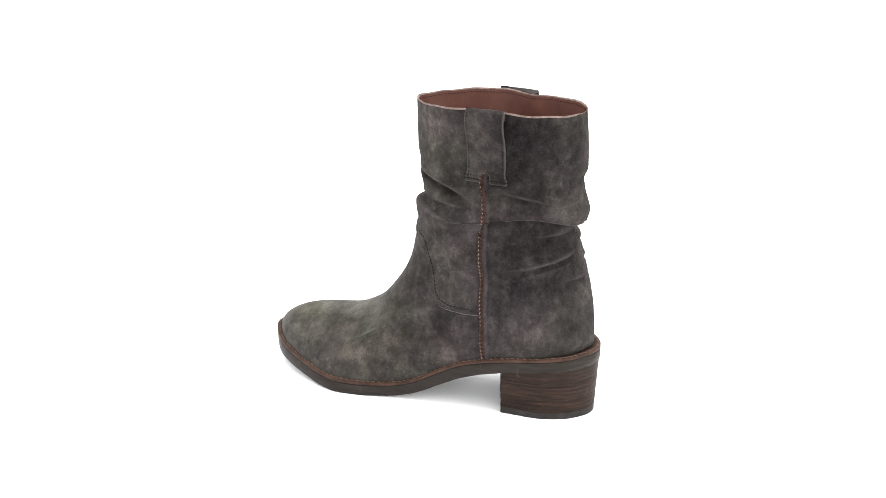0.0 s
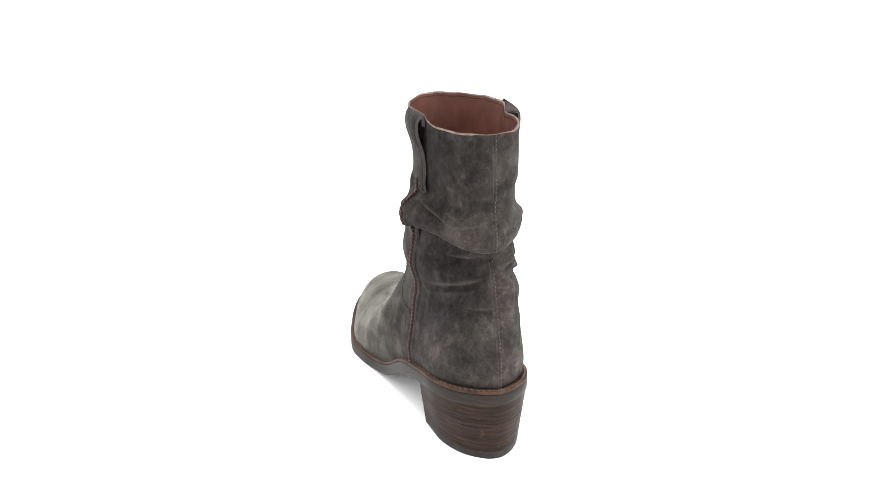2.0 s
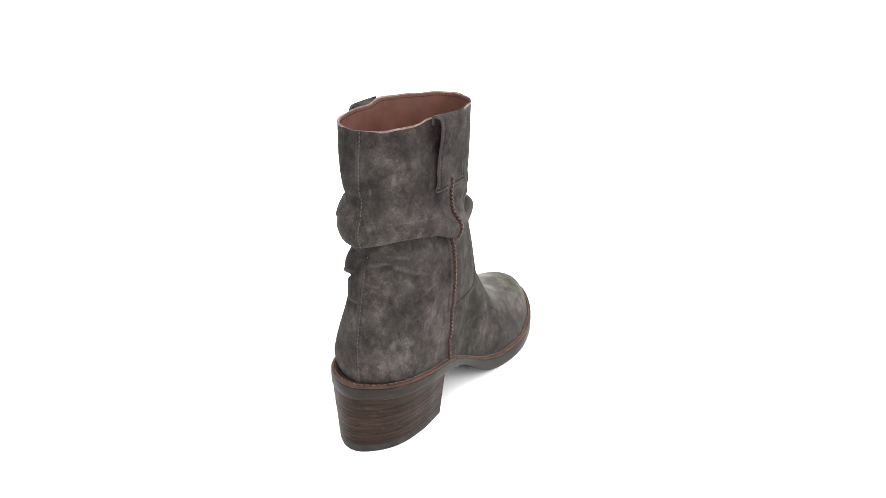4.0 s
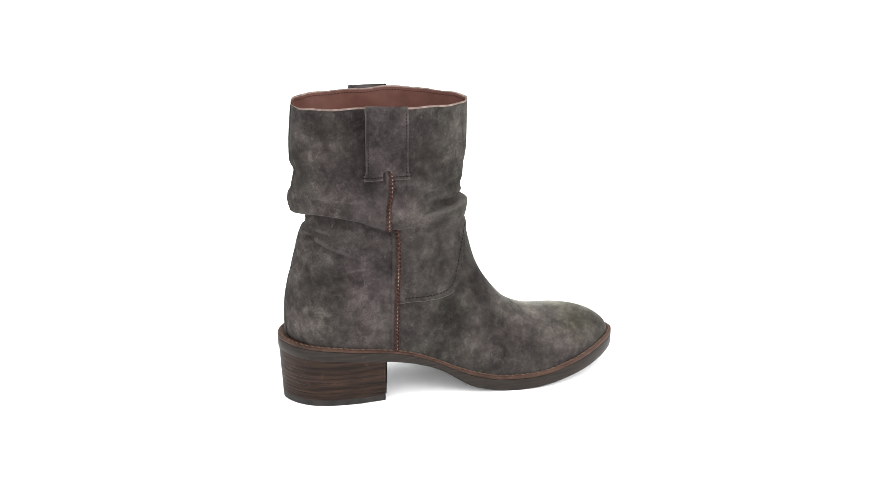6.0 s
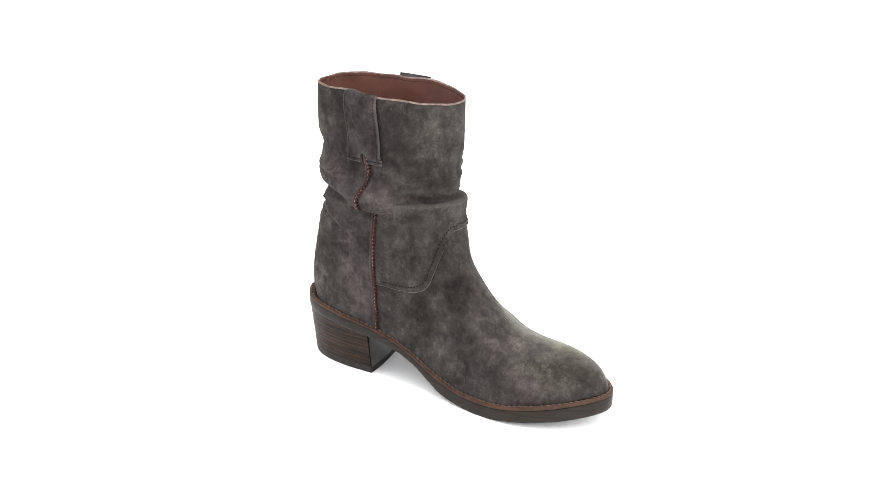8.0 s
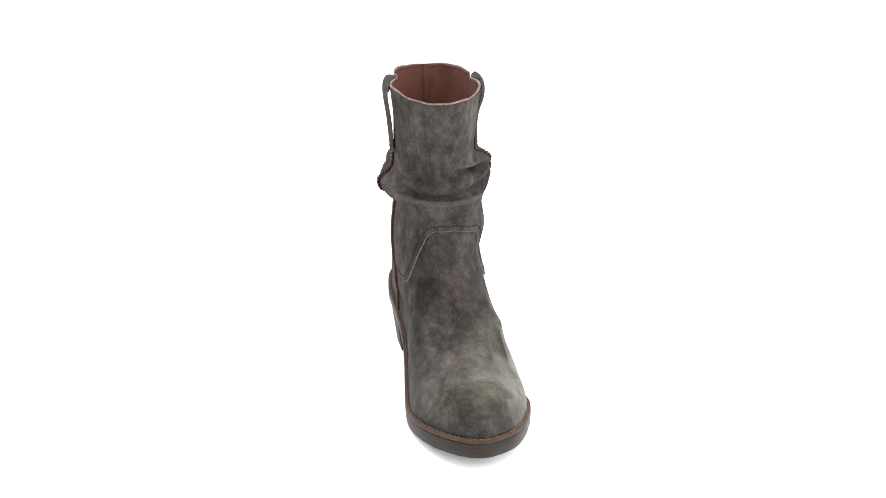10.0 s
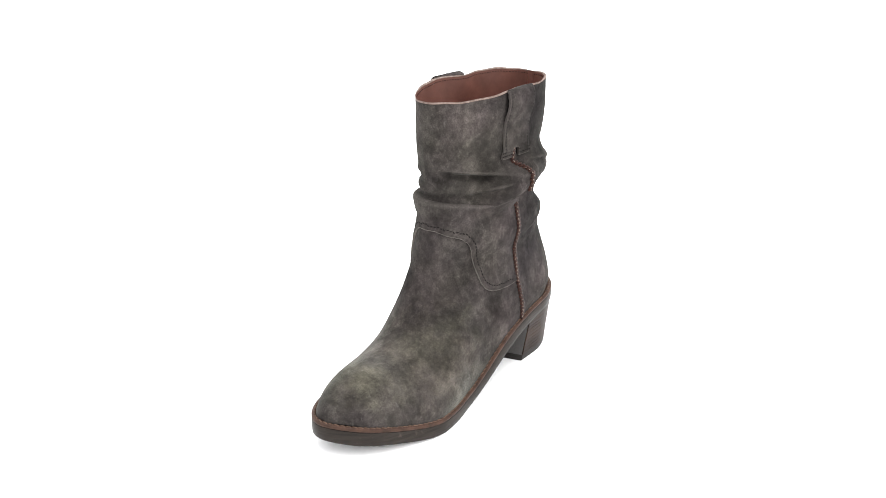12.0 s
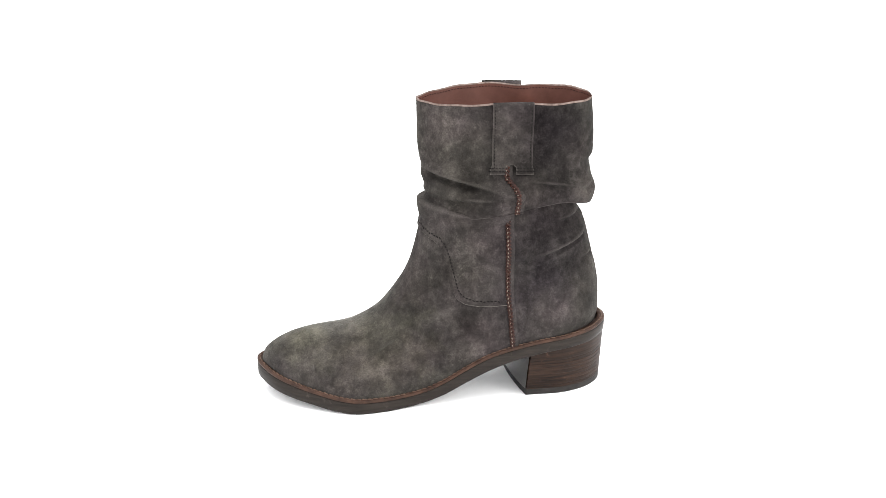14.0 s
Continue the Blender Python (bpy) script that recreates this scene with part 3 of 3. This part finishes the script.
# the side seams: x by height, below and above the fold
SEAM_LOW = {1: Curve([0.04, 0.075, 0.1, 0.13, 0.16], [-0.0588, -0.0558, -0.0532, -0.0530, -0.0518]), -1: Curve([0.04, 0.1, 0.14, 0.16], [-0.0440, -0.0430, -0.0416, -0.0425])}
SEAM_HIGH = {1: Curve([0.155, 0.169, 0.1795, 0.1855, 0.189, 0.193, 0.205], [-0.0570, -0.0585, -0.0597, -0.0575, -0.0532, -0.0504, -0.0508]), -1: Curve([0.15, 0.158, 0.165, 0.171, 0.178, 0.190, 0.205], [-0.0480, -0.0500, -0.0503, -0.0495, -0.0472, -0.0457, -0.0468])}


def angle_at(surface, s, side, line):
    """The angle at which a ring of the surface crosses a seam's line."""
    phis = np.linspace(0.15, math.pi - 0.15, 240)
    if side < 0:
        phis = TURN - phis
    p = surface(s, phis)
    gap = p[:, 0] - line(p[:, 2])
    k = int(np.argmax(gap < 0))
    f = gap[k - 1] / (gap[k - 1] - gap[k])
    return float(phis[k - 1] + (phis[k] - phis[k - 1]) * f)


def front_panel():
    """The lapped front of the leg: from its curved lower edge up to the roll under the crease."""
    taus = np.linspace(0.2, 1.0, 150)
    cs = np.linspace(-1, 1, 181)
    seam_l = [angle_at(foot, t, 1, SEAM_LOW[1]) for t in taus]
    seam_r = [TURN - angle_at(foot, t, -1, SEAM_LOW[-1]) for t in taus]
    turn = [np.where(cs >= 0, cs * a, cs * b_) for a, b_ in zip(seam_l, seam_r)]
    g = np.array([foot(t, a) for t, a in zip(taus, turn)])
    n = np.cross(np.gradient(g, axis=1), np.gradient(g, axis=0))
    n /= np.linalg.norm(n, axis=-1)[..., None] + 1e-12
    n *= np.sign(np.sum(n * (g - np.array([-0.03, 0, 0.08])), -1))[..., None]
    lift = (0.0014 + 0.0005 * step(0.08, 0.4, np.abs(cs)) - 0.0006 * step(0.9, 1.0, np.abs(cs)))[None, :, None]
    outer, inner = g + n * lift, g - n * 0.0006

    def first(k, up):
        x, z = outer[:, k, 0], outer[:, k, 2]
        shift = 0.012 * step(0.0, 0.35, -cs[k]) - 0.006 * step(0.1, 0.4, cs[k])
        drop = 0.004 * step(0.1, 0.4, cs[k])
        return int(np.argmax(z > PANEL(x - shift + up * 0.9) + up - drop))

    rows = []
    lowest = np.array([first(k, 0.0) for k in range(len(cs))], float)
    for _ in range(3):
        lowest[1:-1] = (lowest[:-2] + 2 * lowest[1:-1] + lowest[2:]) / 4
    for f in np.linspace(0, 1, 30):
        row = []
        for k in range(len(cs)):
            at = lowest[k] + (149 - lowest[k]) * f
            i = min(148, int(at))
            row.append(outer[i, k] + (outer[i + 1, k] - outer[i, k]) * (at - i))
        rows.append(row)
    # the roll
    last = turn[-1]
    base = outer[-1]
    crease = CREASE_Z(cs)
    for s in np.linspace(0, 1, 12)[1:]:
        z = base[:, 2] + (crease - base[:, 2]) * min(1.0, s * 1.08) - (0.0010 if s == 1 else 0)
        swell = 0.0016 + 0.0026 * math.sin(math.pi / 2 * min(1.0, s / 0.8)) - 0.0078 * max(0.0, (s - 0.8) / 0.2) ** 2
        q = oval(last, z, swell)
        rows.append(list(base * (1 - step(0, 0.85, s)) + q * step(0, 0.85, s)))
    edge = [[inner[int(round(lowest[k])), k] for k in range(len(cs))]]
    bm = bmesh.new()
    grid(bm, [[tuple(p) for p in r] for r in rows])
    panel = part("front_panel", bm, SUEDE, boot, "lapped suede front panel with a stitched curved edge")
    bm = bmesh.new()
    cut = np.array(rows[0])
    back = np.array(edge[0])
    grid(bm, [[tuple(p) for p in q] for q in (back, cut * 0.75 + back * 0.25 - np.array([0, 0, 0.0006]), cut + np.array([0, 0, 0.0002]))])
    part("cut_edge", bm, CUT, panel, "pale cut suede edge")
    line = np.array([outer[first(k, 0.0036), k] for k in range(5, len(cs) - 5)])
    stitches("panel_stitching", line, panel, DARK_THREAD, 0.0030, 0.0021, 0.00046)


CREASE_Z = Curve([-1, -0.75, -0.4, 0, 0.4, 0.7, 1], [0.1590, 0.1640, 0.1665, 0.1670, 0.1655, 0.1620, 0.1660])


def braid(name, pts, radius, label):
    """Two twisted flat strands laid along a line."""
    ps, ts = resample(np.array(pts), 0.0006)
    bm = bmesh.new()
    for half in (0, 1):
        rings = []
        for i, (p, t) in enumerate(zip(ps, ts)):
            t = Vector(t)
            out = Vector((0, p[1], 0)).normalized()
            side = t.cross(out).normalized()
            out = side.cross(t).normalized()
            a = i * 0.60 + half * math.pi
            c = Vector(p) + side * (math.cos(a) * radius * 0.55) + out * (math.sin(a) * radius * 0.35)
            rings.append([tuple(c + (side * math.cos(b_) + out * math.sin(b_)) * radius * 0.62) for b_ in np.linspace(0, TURN, 7, endpoint=False)])
        vs = grid(bm, rings, closed=True)
        bm.faces.new(vs[0])
        bm.faces.new(vs[-1])
    return part(name, bm, PIPING, boot, label)


def edge_cord(pts, parent):
    """The thin folded leather edge beside the braid."""
    ps, ts = resample(np.array(pts), 0.0012)
    bm = bmesh.new()
    rings = []
    for p, t in zip(ps, ts):
        t = Vector(t)
        side = t.cross(Vector((0, 1, 0))).normalized()
        out = side.cross(t)
        rings.append([tuple(Vector(p) + (side * math.cos(a) + out * math.sin(a)) * 0.00055) for a in np.linspace(0, TURN, 6, endpoint=False)])
    grid(bm, rings, closed=True)
    part("piping_edge", bm, PIPING, parent)


BACK_Y = Curve([0.05, 0.16, 0.25], [-0.0085, -0.0055, -0.0050])


def seam_strip(line, side):
    """The turned-back seam allowance beside the piping."""
    bm = bmesh.new()
    rows = []
    for p in line:
        rows.append([(p[0] + dx, p[1] + side * dy, p[2]) for dx, dy in ((-0.0052, -0.0022), (-0.0046, -0.0009), (-0.0038, -0.0003), (-0.0018, 0.0001), (0.0, 0.0001), (0.0006, -0.002))])
    grid(bm, rows)
    part("seam_strip", bm, SUEDE, boot)


def seams():
    for side in (1, -1):
        low = np.array([foot(t, np.array([angle_at(foot, t, side, SEAM_LOW[side])]))[0] for t in np.linspace(0.015, 1.0, 90)])
        low = np.vstack([low, [low[-1] + np.array([0, 0, 0.012])]])
        low[:, 1] += side * (0.0008 + 0.0011 * step(0.085, 0.10, low[:, 2]))
        seam_strip(low, side)
        cord = braid("side_piping", low, 0.0020, "braided red-brown leather piping in the side seam")
        stitches("piping_stitching", low + np.array([0.0004, side * 0.0011, 0]), cord, PALE_THREAD, 0.0034, 0.0019, 0.00044 if side > 0 else 0.00036, lean=0.5)
        edge_cord(low + np.array([-0.0036 if side > 0 else 0.0022, -side * 0.0009, 0]), cord)
        high = np.array([leg(v, np.array([angle_at(leg, v, side, SEAM_HIGH[side])]))[0] for v in np.linspace(0.04, 0.57, 110)])
        high = high[high[:, 2] < 0.2022]
        high[:, 1] += side * (0.001 + 0.0014 * step(0.190, 0.197, high[:, 2]))
        seam_strip(high, side)
        cord = braid("side_piping", high, 0.0020, "braided red-brown leather piping in the side seam")
        stitches("piping_stitching", high[10:] + np.array([0.0004, side * 0.0011, 0]), cord, PALE_THREAD, 0.0034, 0.0019, 0.00044 if side > 0 else 0.00036, lean=0.5)
    for surface, span, turn in ((foot, np.linspace(0.02, 0.98, 60), BACK_Y), (leg, np.linspace(0.11, 0.99, 60), BACK_Y)):
        line = []
        for s in span:
            q = surface(s, np.linspace(math.pi - 0.35, math.pi + 0.35, 141))
            line.append(q[int(np.argmin(np.abs(q[:, 1] - turn(q[:, 2]))))])
        line = np.array(line)
        for _ in range(4):
            line[1:-1] = (line[:-2] + 2 * line[1:-1] + line[2:]) / 4
        bm = bmesh.new()
        rows = [[(p[0] + 0.0006, p[1] - 0.0022, p[2]), (p[0] - 0.0008, p[1] - 0.0008, p[2]), (p[0] - 0.0003, p[1], p[2]), (p[0] - 0.0008, p[1] + 0.0008, p[2]), (p[0] + 0.0006, p[1] + 0.0022, p[2])] for p in line]
        grid(bm, rows)
        seam = part("back_seam", bm, SUEDE, boot, "raised suede back seam")
        line[:, 0] -= 0.0005
        line[:, 1] -= 0.0016
        stitches("seam_stitching", line, seam, GREY_THREAD, 0.003, 0.0019, 0.00028)


def pull_tab(side, x0, x1, top_y, gap):
    """A strap sewn on below, standing off the leg and looping over the rim."""
    base = leg(0.48, np.array([angle_at(leg, 0.48, side, SEAM_HIGH[side])]))[0]
    y0 = abs(base[1]) + 0.0022
    xm = (x0 + x1) / 2
    rim_y = abs(leg(1.0, np.array([math.acos((xm + 0.0496) / 0.0698) * side % TURN]))[0][1])
    path = [(y0 - 0.0006, 0.1950), (y0, 0.1975), (y0 + 0.35 * gap, 0.209), (y0 + 0.7 * gap, 0.224), (top_y - 0.0005, 0.238), (top_y - 0.0002, 0.2470),
            (top_y - 0.0016, 0.2508), (top_y - 0.0036, 0.2520), (rim_y + 0.0016, 0.2512), (rim_y + 0.0015, 0.2490), (rim_y + 0.0015, 0.2450)]
    for _ in range(2):
        path = [path[0]] + [(a[0] * w + b_[0] * (1 - w), a[1] * w + b_[1] * (1 - w)) for a, b_ in zip(path, path[1:]) for w in (0.75, 0.25)] + [path[-1]]
    p, t = resample(np.array([(0, a, b_) for a, b_ in path]), 0.0008)
    half = (x1 - x0) / 2
    ring = leg(1.0, np.linspace(0.6, 2.6, 160) if side > 0 else np.linspace(TURN - 0.6, TURN - 2.6, 160))

    def rim_at(x):
        return float(np.interp(-x, -ring[:, 0], np.abs(ring[:, 1])))

    thick = 0.0011
    cols = np.concatenate([[-1, -0.97, -0.86], np.linspace(-0.72, -0.26, 5), np.linspace(-0.2, 0.2, 9), np.linspace(0.26, 0.72, 5), [0.86, 0.97, 1]])
    bm = bmesh.new()
    outer, inner = [], []
    for i, ((_, y, z), (_, ty, tz)) in enumerate(zip(p, t)):
        ny, nz = tz, -ty
        first = i < len(p) // 3
        flare = 1 + (0.09 * step(0.203, 0.198, z) if first else 0.0) - 0.10 * (step(0.2, -0.6, tz) if z > 0.22 else 0.0)
        # the outer strap curves round the leg; the inner end follows the rim
        after = step(0.35, -0.6, tz) if z > 0.22 else 0.0

        def at(s):
            return y - 0.0013 * s * s * (1 - after) * step(0.200, 0.212, z) + after * (rim_at(xm + half * s) - rim_y)

        outer.append([bm.verts.new((xm + half * flare * s, side * (at(s) + ny * thick * (1.1 - 0.35 * abs(s) ** 12)), z + nz * thick)) for s in cols])
        inner.append([bm.verts.new((xm + half * flare * s, side * (at(s) - ny * thick), z - nz * thick)) for s in cols])

    def there(i, k):
        if not (0 <= i < len(p) - 1 and 0 <= k < len(cols) - 1):
            return False
        z, s = p[i][2], (cols[k] + cols[k + 1]) / 2
        return not (i < len(p) // 3 and abs(s) < 0.21 and z < 0.1985 + 0.0045 * math.sqrt(max(0, 1 - (s / 0.21) ** 2)))

    for i in range(len(p) - 1):
        for k in range(len(cols) - 1):
            if not there(i, k):
                continue
            bm.faces.new((outer[i][k], outer[i][k + 1], outer[i + 1][k + 1], outer[i + 1][k]))
            bm.faces.new((inner[i][k], inner[i + 1][k], inner[i + 1][k + 1], inner[i][k + 1]))
            for di, dk, a, b_ in ((-1, 0, (i, k), (i, k + 1)), (1, 0, (i + 1, k + 1), (i + 1, k)), (0, -1, (i + 1, k), (i, k)), (0, 1, (i, k + 1), (i + 1, k + 1))):
                if not there(i + di, k + dk):
                    f = bm.faces.new((outer[a[0]][a[1]], inner[a[0]][a[1]], inner[b_[0]][b_[1]], outer[b_[0]][b_[1]]))
                    for e in f.edges:
                        e.smooth = not ({e.verts[0], e.verts[1]} in ({outer[a[0]][a[1]], outer[b_[0]][b_[1]]}, {inner[a[0]][a[1]], inner[b_[0]][b_[1]]}))
    bmesh.ops.delete(bm, geom=[v for v in bm.verts if not v.link_faces], context="VERTS")
    tab = part("pull_tab", bm, SUEDE, boot, "grey-brown suede pull tab looped over the rim")
    keep = [(q, w) for q, w in zip(p, t) if w[2] > 0.5][4:]
    for sx in (-0.89, 0.89):
        line = [(xm + half * sx, side * (q[1] - 0.0013 * sx * sx * step(0.200, 0.212, q[2]) + w[2] * thick * 0.92), q[2]) for q, w in keep]
        stitches("tab_stitching", line, tab, DARK_THREAD, 0.0026, 0.0018, 0.00034)
    # the strap's underside is faced with lining leather
    bm = bmesh.new()
    inside = [(q, w) for q, w in zip(p, t) if q[2] > 0.2035 and w[2] > 0.4]
    grid(bm, [[(xm + half * c, side * (q[1] - 0.0013 * c * c * step(0.200, 0.212, q[2]) - w[2] * (thick + 0.0003)), q[2] + w[1] * (thick + 0.0003)) for c in np.linspace(-0.97, 0.97, 9)] for q, w in inside])
    part("tab_facing", bm, LINING, tab, "red-brown leather facing under the tab")
    for dz in (0.1975, 0.2003):
        for a, b_ in ((-1.1, -0.28), (0.28, 1.1)):
            line = [(xm + half * s, side * (y0 + 0.0011), dz) for s in np.linspace(a, b_, 12)]
            stitches("tab_stitching", line, tab, DARK_THREAD, 0.0024, 0.0023, 0.00042)


lower_upper()
shaft()
lining()
sole()
heel()
front_panel()
seams()
pull_tab(1, -0.0700, -0.0388, 0.0398, 0.0022)
pull_tab(-1, -0.0655, -0.0330, 0.0438, 0.0040)


def motions():
    """The boot turns at a steady rate, once in a little over fifteen seconds."""
    walk(boot, [(t / 2, pose(0, 0, 0, 0, 0, 152.867 - 23.7457 * t / 2)) for t in range(29)])


motions()
